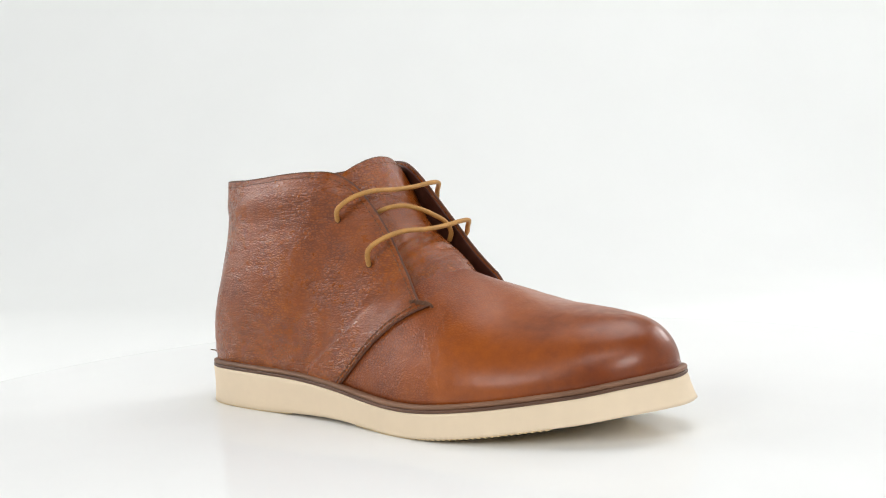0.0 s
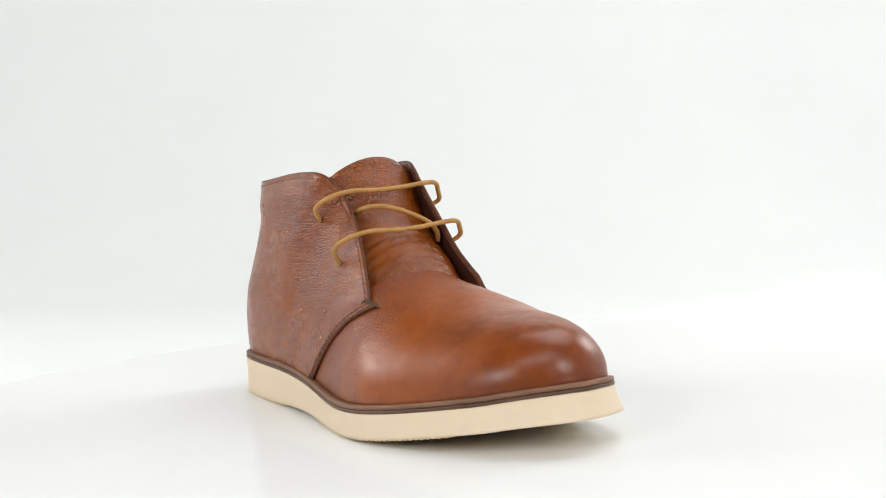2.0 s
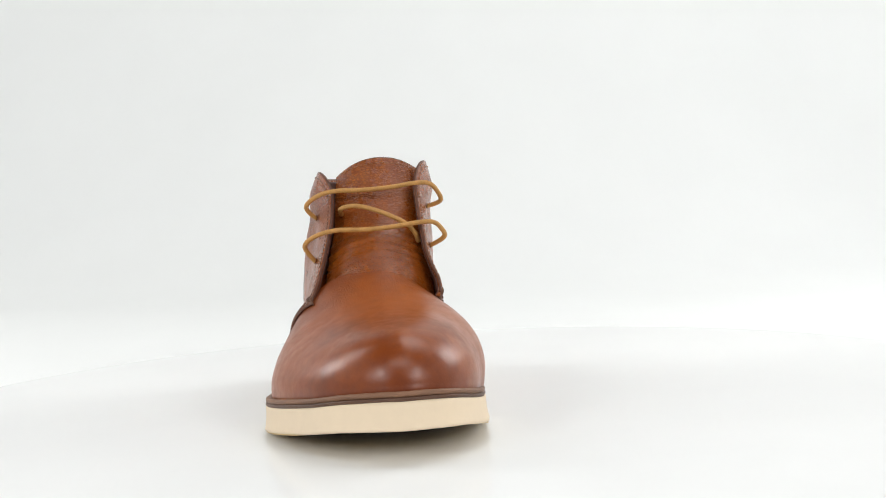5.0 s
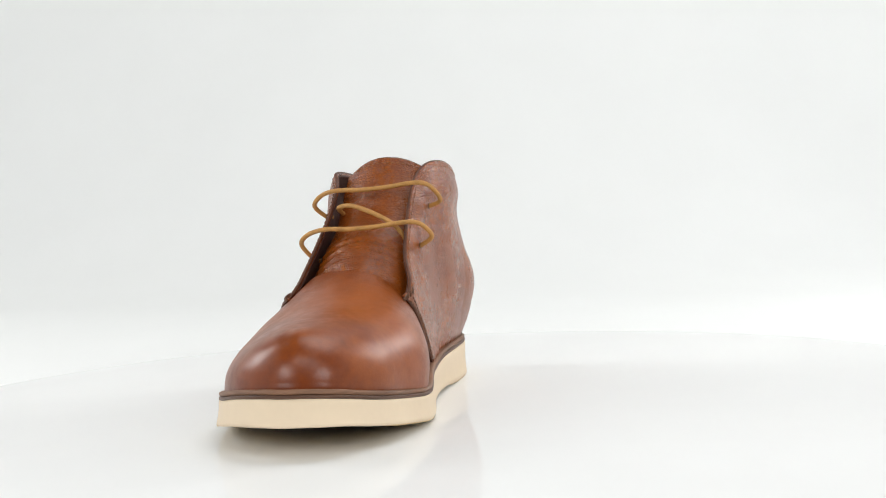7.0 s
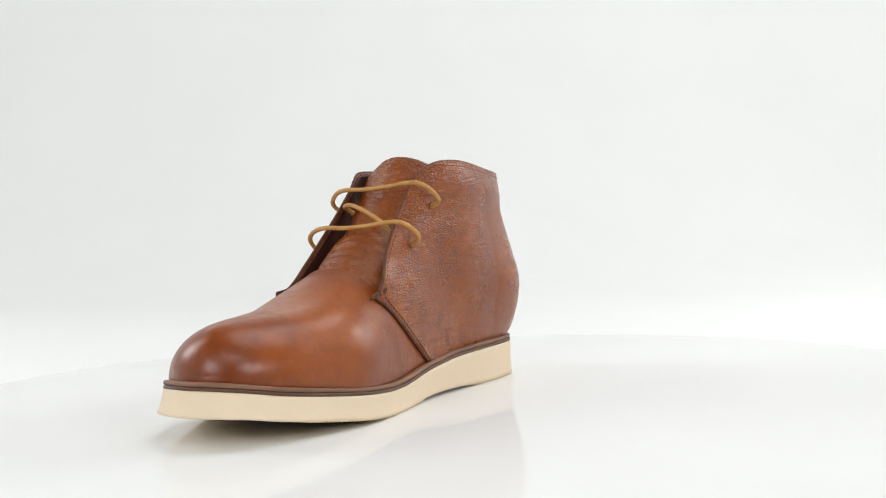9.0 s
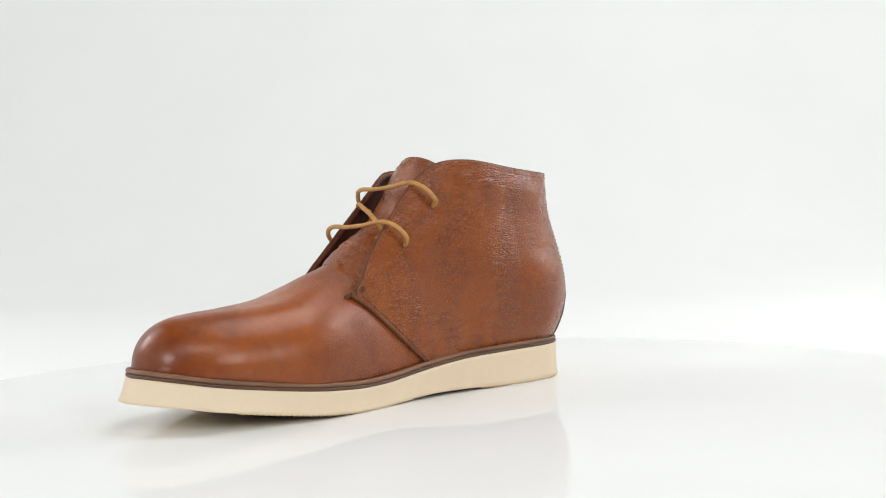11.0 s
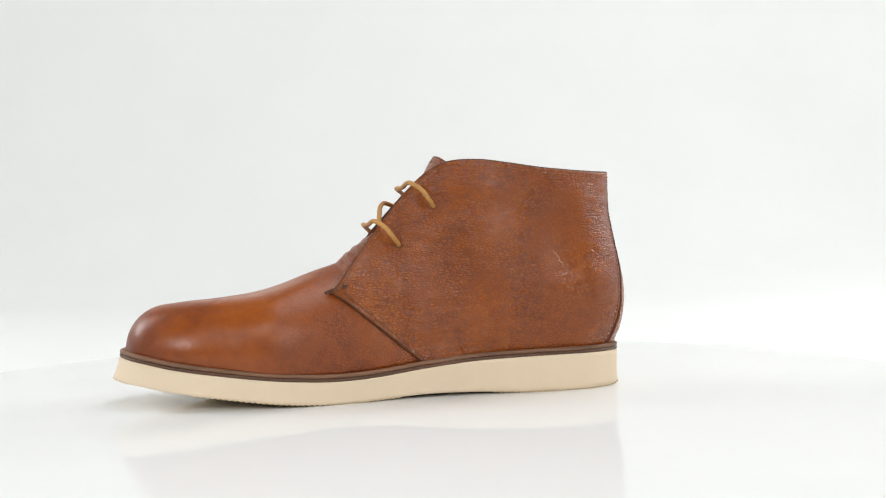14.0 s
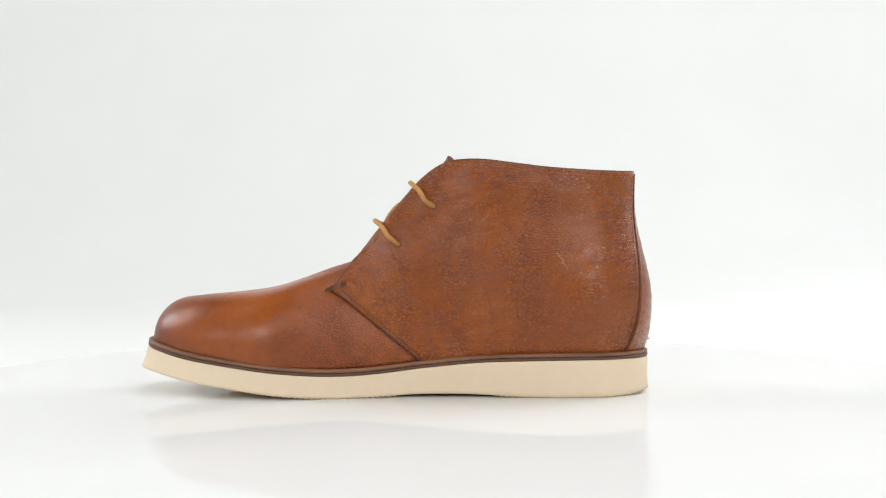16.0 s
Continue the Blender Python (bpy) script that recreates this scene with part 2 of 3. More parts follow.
# ------------------------------------------------------------------ studio: sweep, tent, turntable
def studio():
    # paper sweep: table top that curves up into the back wall
    prof = [(-0.70, -0.036), (-0.2, -0.036), (0.6, -0.036), (0.95, -0.035)]
    for k in range(1, 13):
        w = math.radians(90 * k / 12)
        prof.append((0.95 + 0.55 * math.sin(w), -0.035 + 0.55 * (1 - math.cos(w))))
    prof += [(1.5, 0.9), (1.5, 1.64)]
    verts, faces = [], []
    xs = np.linspace(-1.38, 1.38, 24)
    for x in xs:
        for yy, zz in prof:
            verts.append((x, yy, zz))
    faces = grid_faces(len(xs), len(prof))
    ob = mesh_object("backdrop", verts, faces, paper_white)
    md = ob.modifiers.new("thickness", "SOLIDIFY")
    md.thickness, md.offset = 0.003, -1
    tagged(ob, "seamless white paper sweep curving up behind the turntable", "backdrop", kind="structure")

    def panel(name, lo, hi, words, mat=None):
        bm = bmesh.new()
        bmesh.ops.create_cube(bm, size=1.0)
        for v in bm.verts:
            v.co = Vector([(l + h) / 2 + c * (h - l) for l, h, c in zip(lo, hi, v.co)])
        me = bpy.data.meshes.new(name)
        bm.to_mesh(me)
        bm.free()
        me.materials.append(mat or tent_white)
        tagged(new(name, me), words, "wall", kind="structure")

    panel("wall_north", (-1.46, 1.53, -0.40), (1.46, 1.57, 1.70), "white fabric wall behind the paper sweep")
    # out of view; added as a weak reflector that fills from the front
    panel("wall_south", (-1.46, -1.64, -0.40), (1.46, -1.60, 1.70), "unseen wall behind the camera, its grey set for front fill", fill_grey)
    panel("wall_east", (1.42, -1.60, -0.40), (1.46, 1.53, 1.70), "white reflector panel beside the table")
    panel("wall_west", (-1.46, -1.60, -0.40), (-1.42, 1.53, 1.70), "white reflector panel beside the table")
    panel("ceiling", (-1.46, -1.64, 1.70), (1.46, 1.57, 1.74), "dark grey studio ceiling", room_grey)
    panel("floor", (-1.46, -1.64, -0.44), (1.46, 1.57, -0.40), "white floor under the sweep")


studio()

# ------------------------------------------------------------------ pose of the boot on the turning disc
HEEL = Vector((-0.12140, -0.05326, 0.0))
LEAN = Matrix.Rotation(0.17644, 4, "Z") @ Matrix.Rotation(radians(1.742), 4, "X") @ Matrix.Rotation(radians(-0.913), 4, "Y")
SET_DOWN = Matrix.Translation(HEEL) @ LEAN


def turned(t):
    u = t / 16.0
    return Matrix.Rotation(-0.9 - 2.5501 * u - 0.0235 * u * (u - 1.0), 4, "Z")


def make_turntable():
    """A thin white disc that turns, a little out of true, with the boot."""
    middle = SET_DOWN @ Vector((0.14, 0.0, -0.0005))
    n = LEAN.to_3x3() @ Vector((0, 0, 1))
    z = (n.x * middle.x + n.y * middle.y) / n.z + middle.z
    seat = Matrix.Translation((0, 0, z)) @ LEAN
    base = new("turntable")
    tagged(base, "round white gloss acrylic display turntable, slowly turning", "turntable")
    r, h, seg = 0.34, 0.010, 160
    prof = [(0.0, 0.0), (r * 0.5, 0.0), (r - 0.003, 0.0), (r - 0.0009, -0.0009), (r, -0.003), (r, -h), (r - 0.02, -h - 0.002), (0.0, -h - 0.002)]
    verts, faces = [], []
    for k in range(seg):
        w = 2 * math.pi * k / seg
        for rr, zz in prof:
            verts.append((max(rr, 1e-5) * math.cos(w), max(rr, 1e-5) * math.sin(w), zz))
    faces = grid_faces(seg, len(prof), 0, True, True)
    mesh_object("disc", verts, faces, acrylic_white, base, smooth=False)
    bv, bf = [], []
    for k in range(64):
        w = 2 * math.pi * k / 64
        for rr, zz in ((0.0, -h), (0.12, -h), (0.12, -0.030), (0.0, -0.030)):
            bv.append((max(rr, 1e-5) * math.cos(w), max(rr, 1e-5) * math.sin(w), zz))
    mesh_object("motor_base", bv, grid_faces(64, 4, 0, True, True), tent_white, base, smooth=False)
    return base, seat


turntable, DISC_SEAT = make_turntable()

# ------------------------------------------------------------------ the boot: shared outlines, in mm from the heel
OUTLINE = [(2, -7), (4, -20), (11, -33.5), (25, -41), (50, -44.5), (85, -46), (120, -48), (150, -52), (180, -57.3), (205, -59.5), (228, -56),
           (250, -48.5), (268, -40), (283, -31.5), (296, -20.5), (305, -8), (310.2, 6), (309.2, 20), (301.5, 34.2), (287, 44), (268, 51),
           (245, 53.5), (222, 55.5), (200, 52.5), (175, 46.5), (145, 39), (110, 35), (75, 34), (45, 32), (27, 27.5), (12, 16.5), (5, 5)]
RIM = spline(OUTLINE, 320, closed=True)
_d = np.roll(RIM, -1, 0) - np.roll(RIM, 1, 0)
_d /= np.linalg.norm(_d, axis=1, keepdims=True)
OUT = np.stack([_d[:, 1], -_d[:, 0]], axis=1)   # outward
if np.sum(OUT * (RIM - RIM.mean(0))) < 0:
    OUT = -OUT


def curve_of(stops):
    xs, zs = zip(*stops)
    fine = spline(stops, 200)
    order = np.argsort(fine[:, 0])
    return lambda x: np.interp(x, fine[order, 0], fine[order, 1])


welt_top = curve_of([(0, 24.6), (15, 25.4), (40, 25.6), (70, 25.1), (100, 24.0), (130, 21.2), (160, 17.7), (185, 16.7), (210, 18.1), (235, 20.6), (260, 23.9), (280, 26.8), (295, 29.6), (309, 31.6)])
sole_low = curve_of([(0, 0.9), (15, -0.2), (40, -0.4), (70, -0.4), (100, 0.8), (130, 1.2), (160, 0.0), (185, -0.5), (210, 0.9), (235, 3.6), (260, 7.1), (280, 9.9), (295, 12.7), (309, 14.4)])
toe_flare = curve_of([(0, 0.2), (60, 0.2), (150, 0.6), (210, 1.2), (260, 2.0), (308, 4.2)])
feather_in = curve_of([(0, 3.0), (30, 3.2), (90, 4.0), (150, 4.5), (220, 5.0), (270, 5.6), (308, 7.5)])


def ring_at(inset, z):
    """The outline drawn in by inset mm (an array or a number), at the heights z."""
    p = RIM - OUT * np.broadcast_to(np.asarray(inset, float), (len(RIM),))[:, None]
    return np.column_stack([p, np.broadcast_to(z, (len(RIM),))])


def loft(name, rings, mat, parent, label="", cap=False):
    g = np.stack(rings, axis=1)
    verts = list(g.reshape(-1, 3))
    faces = grid_faces(g.shape[0], g.shape[1], 0, False, True)
    return mesh_object(name, np.array(verts) * MM, faces, mat, parent, label)


boot = new("chukka_boot")
tagged(boot, "tan leather lace-up chukka boot with cream sole on the turntable", "boot")


def spine(keep, z):
    """The outline shrunk towards the long middle line of the sole."""
    mid_y = np.interp(RIM[:, 0], (0, 150, 306), (-7, -4, 4))
    mid_x = np.clip(RIM[:, 0], 30, 275)
    c = np.column_stack([mid_x, mid_y])
    p = c + (RIM - c) * keep
    return np.column_stack([p, z(p[:, 0])])


def make_sole():
    x = RIM[:, 0]
    wt, lo, fl = welt_top(x), sole_low(x), toe_flare(x)
    top = wt - 4.2
    rise = 0.5   # depth of the tread
    under = lambda v: sole_low(v) + rise
    over = lambda v: welt_top(v) - 4.6
    body = [spine(0.02, over), spine(0.55, over), spine(0.8, over), ring_at(fl + 2.0, top), ring_at(fl + 0.5, top - 0.1), ring_at(fl + 0.1, top - 0.6)]
    for k in range(1, 7):
        u = k / 7
        belly = 0.5 * math.sin(math.pi * u)
        body.append(ring_at(fl * (1 - u) + belly, top * (1 - u) + (lo + rise) * u))
    body += [ring_at(0.15, lo + rise + 0.4), ring_at(0.8, lo + rise), spine(0.95, under), spine(0.85, under), spine(0.7, under), spine(0.5, under), spine(0.25, under), spine(0.0, under)]
    loft("outsole", body, sole_cream, boot, "thick cream foam rubber wedge sole")
    # tread: low ribs across heel and forefoot, showing as teeth along the lower edge
    verts, faces = [], []
    right = [p for p in RIM if p[1] < np.interp(p[0], (0, 306), (-7, 4))]
    left = [p for p in RIM if p[1] >= np.interp(p[0], (0, 306), (-7, 4))]
    right, left = np.array(sorted(map(tuple, right))), np.array(sorted(map(tuple, left)))
    px = 7.0
    while px < 266:
        if px < 92 or px > 148:
            ya, yb = np.interp(px, right[:, 0], right[:, 1]) + 0.8, np.interp(px, left[:, 0], left[:, 1]) - 0.8
            cuts = np.linspace(ya, yb, 15)
            for a, b in zip(cuts[:-1], cuts[1:]):
                b = b - 1.0 if b < yb else b
                z0, z1 = float(sole_low(px)), float(sole_low(px)) + rise + 0.6
                base = len(verts)
                for zz, gx in ((z0, 0.85), (z1, 1.2)):
                    verts += [(px - gx, a, zz), (px + gx, a, zz), (px + gx, b, zz), (px - gx, b, zz)]
                faces += [(3, 2, 1, 0), (0, 1, 5, 4), (1, 2, 6, 5), (2, 3, 7, 6), (3, 0, 4, 7)]
                for q in range(-5, 0):
                    faces[q] = tuple(i + base for i in faces[q])
        px += 3.1
    tagged(mesh_object("tread", np.array(verts) * MM, faces, tread_cream, boot, "ribbed cream tread", smooth=False), kind="stuff")
    # midsole and welt: two leather strips with a groove between
    loft("midsole", [ring_at(fl + 9, top - 0.3), ring_at(fl + 0.8, top - 0.3), ring_at(fl + 0.2, top + 0.2), ring_at(fl + 0.05, top + 0.9), ring_at(fl + 0.25, top + 1.5), ring_at(fl + 1.2, top + 1.8), ring_at(fl + 9, top + 1.8)],
         midsole_brown, boot, "dark brown leather midsole strip")
    loft("welt", [ring_at(fl + 9, top + 1.7), ring_at(fl + 1.1, top + 1.75), ring_at(fl + 0.45, top + 2.1), ring_at(fl + 0.25, top + 2.9), ring_at(fl + 0.5, top + 3.7), ring_at(fl + 1.3, top + 4.15), ring_at(fl + 2.6, top + 4.1), ring_at(fl + 9, top + 3.0)],
         welt_brown, boot, "mid brown leather welt with rounded edge")


make_sole()

# ------------------------------------------------------------------ upper
FEATHER = ring_at(feather_in(RIM[:, 0]) - 2.6 * (RIM[:, 1] > 0) * np.exp(-((RIM[:, 0] - 222) / 32) ** 2), welt_top(RIM[:, 0]) - 1.2)
NOSE = int(np.argmax(RIM[:, 0]))
RIDGE_STOPS = [(267.5, 6, 57.3), (255.5, 7, 58.9), (242.5, 7, 60.3), (223.5, 7, 63.0), (205.5, 6, 69.0), (191.5, 4.5, 74.0), (179.5, 2.5, 77.9), (171.5, 2.5, 80.9)]


def upright(points):
    """Points of the upper, drawn on its own last, brought into the space of the sole."""
    turn = np.array((Matrix.Rotation(radians(-0.347), 3, "X") @ Matrix.Rotation(radians(-0.272), 3, "Y")))
    p = np.array(points, float) @ turn.T + np.array([3.884, 1.162, -2.722])
    w = np.clip((p[:, 1:2] + 25) / 50, 0, 1)
    w = w * w * (3 - 2 * w)
    return p + (1 - w) * np.array([1.37, 2.4, 2.7]) + w * np.array([0.09, -0.96, 0.6])


def bezier(a, b, c, d, n):
    t = np.linspace(0, 1, n)[:, None]
    return a * (1 - t) ** 3 + 3 * b * t * (1 - t) ** 2 + 3 * c * t * t * (1 - t) + d * t ** 3


RIDGE = spline(upright(RIDGE_STOPS), 200)


def vamp_side(side, n):
    """n feather points on one side, from the nose back to under the quarter, with outward directions."""
    m = len(RIM)
    idx = [(NOSE + side * k) % m for k in range(m)]
    run = []
    for i in idx:
        if FEATHER[i][0] < 112:
            break
        run.append(i)
    F = FEATHER[run]
    O = np.column_stack([OUT[run], np.zeros(len(run))])
    s = np.r_[0, np.cumsum(np.linalg.norm(np.diff(F, axis=0), axis=1))]
    want = np.linspace(0, s[-1], n)
    return [np.stack([np.interp(want, s, a[:, j]) for j in range(3)], axis=1) for a in (F, O)]


def vamp_normals(g):
    n = grid_normals(g)
    if np.sum(n[20:, 10] * (g[20:, 10] - np.array([200, 0, 20]))) < 0:
        n = -n
    fold = n[1] + n[1][::-1]
    n[0] = fold / np.maximum(np.linalg.norm(fold, axis=1, keepdims=True), 1e-9)
    return n


def make_vamp():
    """Toe and vamp: arches from welt to welt over the ridge, fanned round the toe."""
    n, nv = 150, 46
    sides = {side: vamp_side(side, n) for side in (-1, 1)}
    rows = []
    for k in range(n):
        x = 0.5 * (sides[-1][0][k][0] + sides[1][0][k][0])
        if x > 262:
            cx = np.interp(x, (262, 290, 301), (247, 264, 272))
        else:
            cx = np.interp(x, (112, 140, 180, 262), (178, 181, 199, 247))
        C = np.array([np.interp(cx, RIDGE[::-1, 0], RIDGE[::-1, j]) for j in range(3)])
        halves = []
        for side in (-1, 1):
            F, o = sides[side][0][k], sides[side][1][k]
            lift = C[2] - F[2]
            flat = np.array([C[0] - F[0], C[1] - F[1], 0.0])
            lean = np.interp(x, (112, 150, 190, 230), (0.85, 0.7, 0.3, 0.10))
            bulge = np.interp(x, (112, 180, 225, 262, 300), (5.0, 6.0, 5.2, 4.4, 3.5) if side < 0 else (5.0, 8.0, 10.0, 7.0, 3.5))
            up = np.interp(x, (112, 200, 240, 300), (0.66, 0.58, 0.54, 0.60) if side < 0 else (0.66, 0.70, 0.66, 0.60))
            P1 = F + np.array([flat[0] * lean, flat[1] * 0.02, lift * up]) + o * bulge
            across = np.interp(x, (112, 160, 210, 240, 300), (0.72, 0.64, 0.44, 0.42, 0.50) if side < 0 else (0.74, 0.76, 0.68, 0.62, 0.52))
            P2 = C - np.array([flat[0] * np.interp(x, (112, 200, 300), (0.05, 0.25, 0.60)), flat[1] * across, 0.0])
            P2[2] -= np.interp(x, (112, 180, 230, 300), (1.6, 1.4, 0.8, 0.3))
            rib = bezier(F, P1, P2, C, nv)
            # the inner shoulder of the toe box is fuller than the outer one
            w = np.sin(np.pi * np.linspace(0, 1, nv) ** 1.3)[:, None] ** 2 * np.interp(x, (165, 205, 275, 300), (0, 1, 1, 0.6))
            rib = rib + w * (np.array([0, 0, 0.2 if side < 0 else 1.8]))
            halves.append(rib)
        rows.append(np.vstack([halves[0], halves[1][::-1][1:]]))
    g = np.array(rows)
    # ease the ridge
    for _ in range(14):
        e = g.copy()
        for j in range(nv - 9, nv + 8):
            e[:, j] = 0.25 * g[:, j - 1] + 0.5 * g[:, j] + 0.25 * g[:, j + 1]
        e[1:-1, 3:-3] = 0.5 * e[1:-1, 3:-3] + 0.25 * (e[:-2, 3:-3] + e[2:, 3:-3])
        e[0] = 0.5 * e[0] + 0.25 * (e[1] + e[1][::-1])
        g = e
    nrm = vamp_normals(g)
    for i in range(g.shape[0]):
        for j in range(2, g.shape[1] - 2):
            p = g[i, j]
            g[i, j] += nrm[i, j] * (0.35 * rough3(p, 0.045, 3.1) + 0.10 * rough3(p, 0.16, 7.7)) * np.interp(p[0], (230, 290), (1, 0.4)) * min(1, i / 8)
    return g


VAMP = make_vamp()
VAMP_FLIP = bool(np.sum(grid_normals(VAMP)[20:, 10] * (VAMP[20:, 10] - np.array([200, 0, 20]))) < 0)
VAMP_TREE = BVHTree.FromPolygons([Vector(p) for p in VAMP.reshape(-1, 3)], grid_faces(*VAMP.shape[:2], 0, VAMP_FLIP))


def build_vamp():
    """The vamp as one sheet: both halves share the rib at the nose."""
    nu, nv = VAMP.shape[:2]
    back = VAMP - vamp_normals(VAMP) * 1.0
    off = nu * nv
    one = lambda k: (nv - 1 - k) if k < nv and k > (nv - 1) // 2 else k
    weld = lambda f: tuple(one(k) if k < off else off + one(k - off) for k in f)
    faces = grid_faces(nu, nv, 0, VAMP_FLIP) + grid_faces(nu, nv, off, not VAMP_FLIP)
    rim = [i * nv for i in range(nu)] + [(nu - 1) * nv + j for j in range(1, nv)] + [i * nv + nv - 1 for i in range(nu - 2, -1, -1)]
    for a, b in zip(rim[:-1], rim[1:]):
        faces.append((a, a + off, b + off, b) if not VAMP_FLIP else (b, b + off, a + off, a))
    faces = [f for f in map(weld, faces)]
    faces = [tuple(dict.fromkeys(f)) for f in faces]
    faces = [f for f in faces if len(f) > 2]
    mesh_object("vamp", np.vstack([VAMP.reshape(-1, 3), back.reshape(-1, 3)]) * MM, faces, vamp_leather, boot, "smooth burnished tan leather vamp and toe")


build_vamp()

TOP_RIGHT = [(183, -36.8, 63.5), (176, -37.5, 64.8), (165, -32.5, 77), (155.6, -29, 89), (143.5, -26, 104), (129, -25.5, 120), (120, -28, 127.9), (111, -31.5, 132.3),
             (96, -33.5, 133.4), (78, -34.6, 133), (58, -34.5, 131.5), (38, -32.8, 130.3), (20, -27.8, 130), (10, -19.5, 130.3), (6.8, -8, 131), (6.6, 2, 131.4)]
TOP_LEFT = [(184.5, 37.5, 66.8), (179, 38.5, 69), (166, 31.8, 86), (154, 29.6, 101.6), (140.7, 28.8, 118), (131, 29.3, 128.5), (121, 31.6, 135.5), (111, 34.4, 138.6),
            (96, 37, 139), (80, 37.3, 137.2), (60, 34.5, 134.6), (42, 29.5, 133.2), (28, 23.8, 132.4), (14.5, 15, 131.9), (8, 7, 131.6), (6.6, 2, 131.4)]


def make_quarter(side, top, label):
    nu, nv = 210, 120
    m = len(RIM)
    idx = [(NOSE - k) % m for k in range(m)] if side < 0 else [(NOSE + k) % m for k in range(m)]
    run, wrapped = [], False
    for i in idx:
        x, yy = FEATHER[i][0], FEATHER[i][1]
        if x > 134:
            continue
        if side < 0 and yy > 0 and x > 17:
            break
        if side > 0 and x < 17:
            break
        run.append(i)
    low = np.array([FEATHER[i] for i in run])
    out = np.array([[*OUT[i], 0.0] for i in run])
    s = np.r_[0, np.cumsum(np.linalg.norm(np.diff(low, axis=0), axis=1))]
    q = np.linspace(0, 1, nu)
    # the ribs lean forward at the lacing and stand upright at the heel
    lowq = np.interp(q, (0, 0.3, 0.55, 1.0), (0, 0.22, 0.47, 1.0)) * s[-1]
    F = np.stack([np.interp(lowq, s, low[:, j]) for j in range(3)], axis=1)
    O = np.stack([np.interp(lowq, s, out[:, j]) for j in range(3)], axis=1)
    C = spline(upright(top), nu)
    ribs = []
    for k in range(nu):
        f, c, o = F[k], C[k], O[k]
        back = q[k]
        extra = 0.5 * math.exp(-((back - 0.78) / 0.13) ** 2) if side < 0 else 0.0
        b1 = extra + np.interp(back, (0, 0.15, 0.4, 0.7, 0.86, 1), (2, 5, 7.0, 10.0, 20.5, 26.0))
        b2 = 0.5 * extra + np.interp(back, (0, 0.15, 0.4, 0.6, 0.8, 1), (3, 10, 8.0, 3.0, -2.0, -5.0))
        P1 = f + (c - f) * 0.33 + o * b1
        P2 = f + (c - f) * 0.67 + o * b2
        ribs.append(bezier(f, P1, P2, c, nv))
    g = np.array(ribs)
    n = grid_normals(g)
    flip = bool(np.sum(n * (g - np.array([70, 0, 60]))) < 0)
    n = -n if flip else n
    # soft folds of worn-in leather
    for i in range(nu):
        for j in range(nv):
            p = g[i, j]
            edge = min(1.0, (nv - 1 - j) / 12, j / 6)
            swell = 3.2 * math.exp(-((p[0] - 42) / 28) ** 2 - ((p[2] - 64) / 16) ** 2) - 1.2 * math.exp(-((p[0] - 85) / 40) ** 2 - ((p[2] - 108) / 12) ** 2)
            fold = (swell if side > 0 else 0.35 * swell) + 0.55 * rough3(p, 0.035, 11.0) + 0.22 * rough3((p[0] * 0.5, p[1] * 0.5, p[2] * 1.7), 0.14, 4.0) + 0.09 * rough3((p[0] * 0.4, p[1] * 0.4, p[2] * 1.6), 0.4, 9.0)
            roll = (nv - 1 - j) * 0.9
            pad = np.interp(i, (45, 80, 160, 205), (0, 1, 1, 0.2)) * (1.8 * math.exp(-((roll - 14) / 7.5) ** 2) - 0.9 * math.exp(-(roll / 3.5) ** 2))
            g[i, j] += n[i, j] * (fold * edge + pad)
    # lie on the vamp along the front seam
    for i in range(nu):
        for j in range(nv):
            p = Vector(g[i, j])
            hit, nn, _, dist = VAMP_TREE.find_nearest(p)
            if hit is None or dist > 26 or i > 60:
                continue
            w = max(0.0, 1 - i / 26.0) ** 1.4 * min(1.0, max(0.0, 1 - (dist - 5) / 6))
            want = 1.7
            target = hit + nn * want
            q2 = target if (i == 0 and dist < 8) else p.lerp(target, w)
            lift = (q2 - hit).dot(nn)
            if lift < want and dist < 9:
                q2 = q2 + nn * (want - lift)
            g[i, j] = np.array(q2)
    for _ in range(6):
        e = g.copy()
        e[1:70, 1:-1] = 0.5 * g[1:70, 1:-1] + 0.125 * (g[:69, 1:-1] + g[2:71, 1:-1] + g[1:70, :-2] + g[1:70, 2:])
        g = e
    ob = slab("quarter", g, 2.0, quarter_leather, boot, label, flip)
    nn = grid_normals(g) * (-1 if flip else 1)
    inner = (g - nn * 2.15)[:, 50:nv - 1]
    slab("lining", inner, 0.7, lining_leather, boot, "dark brown leather lining", flip)
    return g, nn


QR, NR = make_quarter(-1, TOP_RIGHT, "grained tan leather quarter with fine creases")
QL, NL = make_quarter(1, TOP_LEFT, "grained tan leather quarter with fine creases and a small scuff")


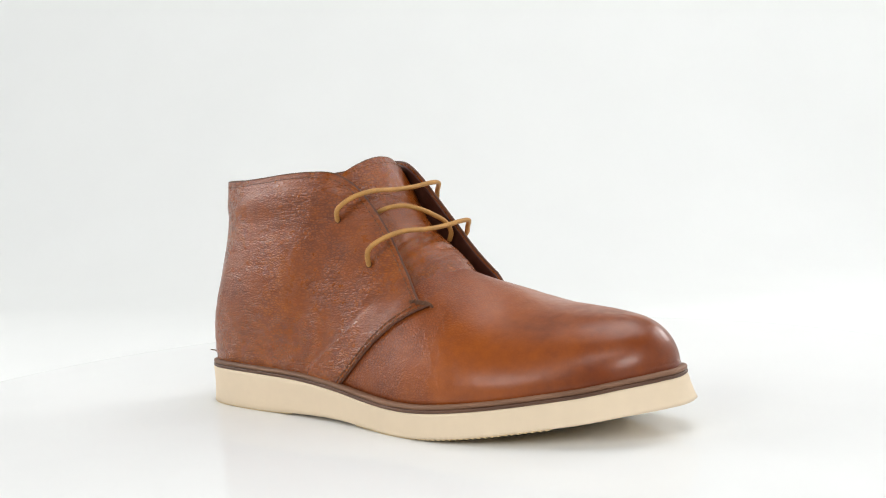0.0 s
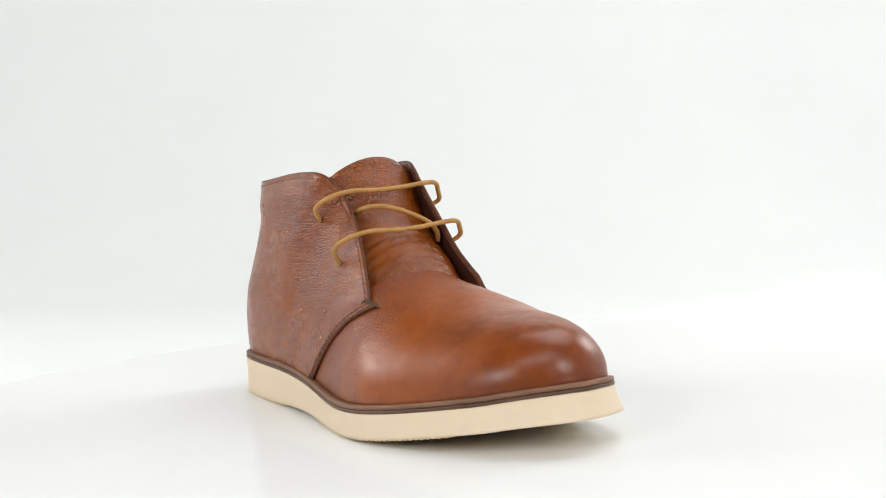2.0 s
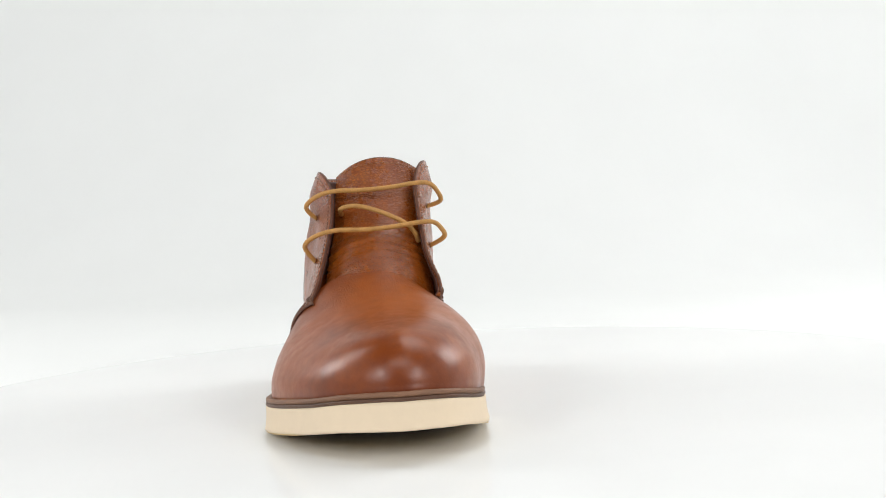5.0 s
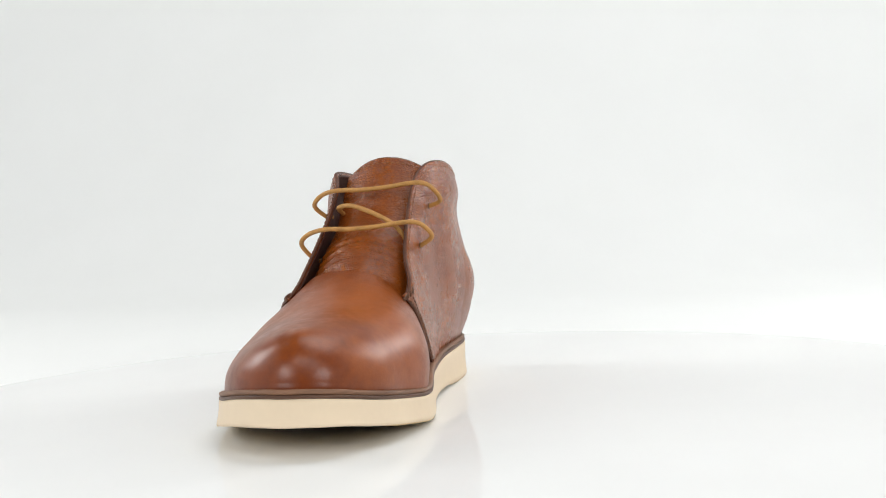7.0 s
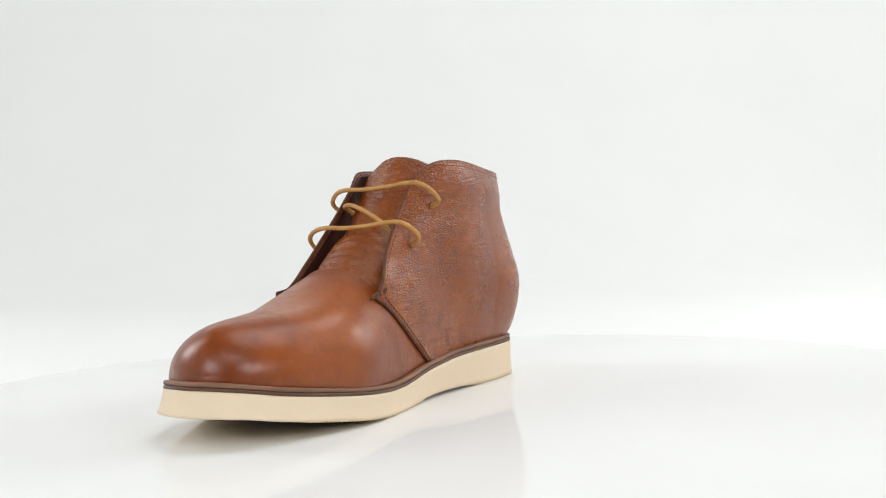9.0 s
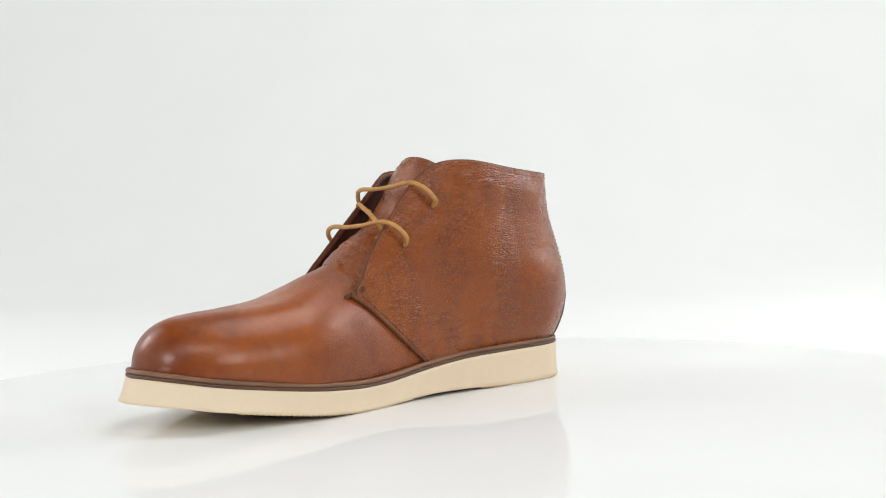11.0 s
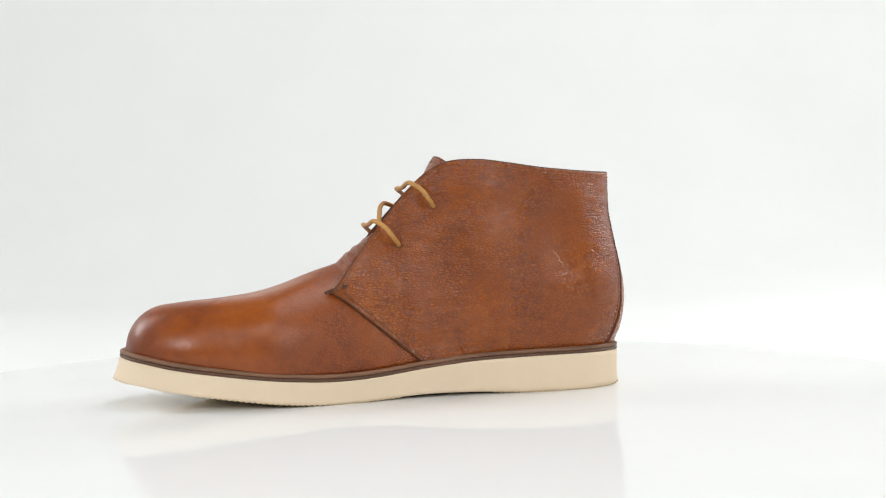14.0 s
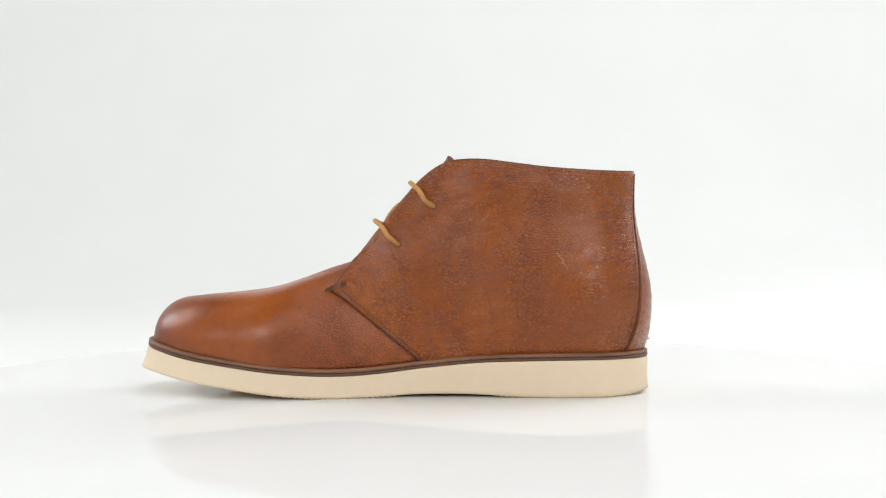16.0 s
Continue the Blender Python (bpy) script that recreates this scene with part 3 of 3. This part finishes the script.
def make_tongue():
    mid = spline(upright([(188, 2.5, 71.3), (179, 2.5, 76.0), (170.5, 2.5, 84.4), (159.5, 3, 92.2), (144.7, 4.0, 102), (132.2, 5, 115.5), (124.2, 6.0, 130), (117.8, 6.6, 141.4)]), 150)
    half = np.interp(np.linspace(0, 1, 150), (0, 0.25, 0.6, 0.85, 1.0), (31, 29, 25.5, 25.5, 25))
    nv = 90
    g = np.zeros((150, nv, 3))
    for i, p in enumerate(mid):
        s = i / 149
        for j in range(nv):
            w = 2 * j / (nv - 1) - 1
            drop = (np.interp(s, (0, 0.3, 0.7, 1), (17, 12, 8, 9.5))) * abs(w) ** 2.2
            down = np.interp(s, (0, 0.4, 0.8, 0.93, 1.0), (15.0, 7.0, 2.0, 4.0, 9.5)) * abs(w) ** 2.2
            g[i, j] = p + np.array([-drop, half[i] * w, -down])
    n = grid_normals(g)
    flip = bool(np.sum(n[:, :, 0]) < 0)
    n = -n if flip else n
    for i in range(150):
        s = i / 149
        for j in range(nv):
            p = g[i, j]
            w = 2 * j / (nv - 1) - 1
            # cross folds where the foot bends
            bend = math.exp(-((s - 0.33) / 0.14) ** 2)
            wave = math.sin(s * 95 + 2.2 * rough3(p, 0.05, 2.0) + 5 * w * w)
            g[i, j] += n[i, j] * (0.55 * bend * wave * (0.4 + 0.6 * abs(rough3(p, 0.06, 5.5)) * 2) + 0.5 * rough3(p, 0.06, 1.5) + 0.15 * rough3(p, 0.25, 6.5))
    slab("tongue", g, 2.2, tongue_leather, boot, "creased tan leather tongue with stitched top edge", flip)
    return g, n


TG, TN = make_tongue()


def seams():
    # topline and eyestay edge, dyed dark
    for g, n in ((QR, NR), (QL, NL)):
        tube("edge_binding", g[4:, -1] - n[4:, -1] * 0.95, 0.85, edge_brown, boot, "dark dyed leather edge", 8)
        # two rows along the lacing edge and the topline, one row down the seam
        stitches("stitching", (g + n * 0.18)[6:, -4], thread_brown if n is NR else thread_tan, boot, 2.2, 0.9, 0.26)
        for col, off in ((1, 0.2), (5, 0.22)):
            stitches("stitching", (g + n * off)[col, 2:-4], thread_brown, boot, 2.4, 0.8, 0.36)
        tube("seam_edge", (g - n * 0.8)[0, 2:-2], 0.75, edge_brown, boot, "dark cut leather edge", 8)
        # bar tack at the foot of the lacing
        verts, faces = [], []
        a, b = g[0, -2] + n[0, -2] * 0.3, g[9, -8] + n[9, -8] * 0.3
        tip = a + (a - b) / np.linalg.norm(a - b) * 2.8
        hit, nv_, _, _ = VAMP_TREE.find_nearest(Vector(tip))
        tip = np.array(hit + nv_ * 0.5)
        for k in range(4):
            sh = np.array([0, 0, (k - 1.5) * 0.6])
            v, f = tube_data(spline([tip + sh * 0.4, (tip + a) / 2 + sh + n[0, -2] * 0.6, a + sh + n[0, -2] * 0.5, b + sh], 14), 0.34, 6, 1.0, 0.5)
            base = len(verts)
            verts += v
            faces += [tuple(i + base for i in ff) for ff in f]
        for k in range(3):
            c = a + (b - a) * (0.15 + 0.3 * k) + n[0, -2] * 0.55
            side = np.cross(n[0, -2], b - a)
            side = side / np.linalg.norm(side)
            v, f = tube_data(spline([c - side * 1.9, c + n[0, -2] * 0.45, c + side * 1.9 + (b - a) * 0.08], 10), 0.32, 6, 1.0, 0.5)
            base = len(verts)
            verts += v
            faces += [tuple(i + base for i in ff) for ff in f]
        mesh_object("bar_tack", np.array(verts) * MM, faces, thread_brown, boot, "brown thread bar tack")
    # back seam, where the two quarters meet
    tube("back_seam", (QL + NL * 0.05)[-1, 2:-1], 0.55, edge_brown, boot, "dark back seam", 8)
    stitches("stitching", (QL + NL * 0.15)[-5, 3:-3], thread_brown, boot, 1.6, 1.2, 0.2)
    stitches("stitching", (TG + TN * 0.15)[-6, 5:-5], thread_tan, boot, 2.2, 0.9, 0.27)
    tube("tongue_edge", (TG - TN * 1.0)[-1, 2:-2], 1.0, edge_brown, boot, "dark cut leather edge", 8)


seams()


def make_laces():
    strands = {
        "top": [(116, -35.5, 104), (119, -38.8, 106.5), (124, -39.3, 113), (130, -33, 118.8), (135, -22, 121.5), (136, -5, 122.2), (137, 12, 124), (137.5, 27, 126), (136, 35, 125.5), (131, 39.5, 121.5), (127, 41.8, 115.5), (123.5, 41.5, 111.2), (121, 39, 109.5)],
        "middle": [(131, -19, 108), (139.5, -18.5, 111.5), (145, -10, 113), (149, 0, 111.5), (151.5, 11, 108), (153, 20, 103.5), (152, 25, 98), (149, 27, 93)],
        "low": [(138, -36, 82), (141, -39.6, 84), (146, -40.2, 91), (152, -34, 96.6), (156, -22, 99.5), (157.5, -5, 100), (158, 12, 101.8), (158.3, 27, 103.8), (157, 35, 103.6), (152.5, 39.5, 100.3), (148.5, 41.6, 95), (145, 41, 91), (142.5, 39, 89.5)],
    }
    ends = []
    for key, pts in strands.items():
        pts = upright(pts)
        if key != "middle":
            # both ends dip through the leather
            for a, b, g, n in ((1, 0, QR, NR), (-2, -1, QL, NL)):
                fg, fn = g.reshape(-1, 3), n.reshape(-1, 3)
                k = int(np.argmin(np.linalg.norm(fg - pts[a], axis=1)))
                pts[a] = fg[k] + fn[k] * 0.5
                pts[b] = fg[k] - fn[k] * 3.5
                ends.append((fg[k], fn[k]))
        p = spline(pts, 120)
        tube("lace", p, 1.42, lace_cord, boot, "waxed ochre round lace", 14, 0.92)
    for c, nn in ends:
        a = np.cross(nn, (0, 0, 1))
        a /= np.linalg.norm(a)
        b = np.cross(nn, a)
        ring = [c + nn * 0.15 + 1.55 * (math.cos(w) * a + math.sin(w) * b) for w in np.linspace(0, 2 * math.pi, 20)]
        tube("eyelet", ring, 0.32, edge_brown, boot, "small punched lace hole", 6)


make_laces()


def small_marks():
    # a pale scuff on the left quarter and a loose thread end at the heel welt
    fg, fn = QL.reshape(-1, 3), NL.reshape(-1, 3)
    verts, faces = [], []
    for path in ([(49, 60, 73.5), (52, 60, 79), (54.5, 60, 82.5)], [(53, 60, 82), (57, 60, 83.5)], [(51, 60, 77), (53.5, 60, 78.2)]):
        line = []
        for p in spline(path, 9):
            k = int(np.argmin(np.abs(fg[:, 0] - p[0]) + np.abs(fg[:, 2] - p[2]) + 100 * (fg[:, 1] < 10)))
            line.append(fg[k] - fn[k] * 0.02)
        v, f = tube_data(line, 0.30, 6, 1.0, 0.8)
        base = len(verts)
        verts += v
        faces += [tuple(i + base for i in ff) for ff in f]
    mesh_object("scuff", np.array(verts) * MM, faces, scuff_pale, boot, "small pale scuff in the leather")
    tube("thread_end", spline([(4, -24, 26.5), (2.5, -25, 28), (0.5, -27, 28.6)], 10), 0.35, thread_brown, boot, "loose thread end", 6)


small_marks()


# ------------------------------------------------------------------ the turning of the disc and the boot
def motions():
    times = [float(k) for k in range(17)]
    walk(boot, [(t, turned(t) @ SET_DOWN) for t in times])
    walk(turntable, [(t, turned(t) @ DISC_SEAT) for t in times])


motions()
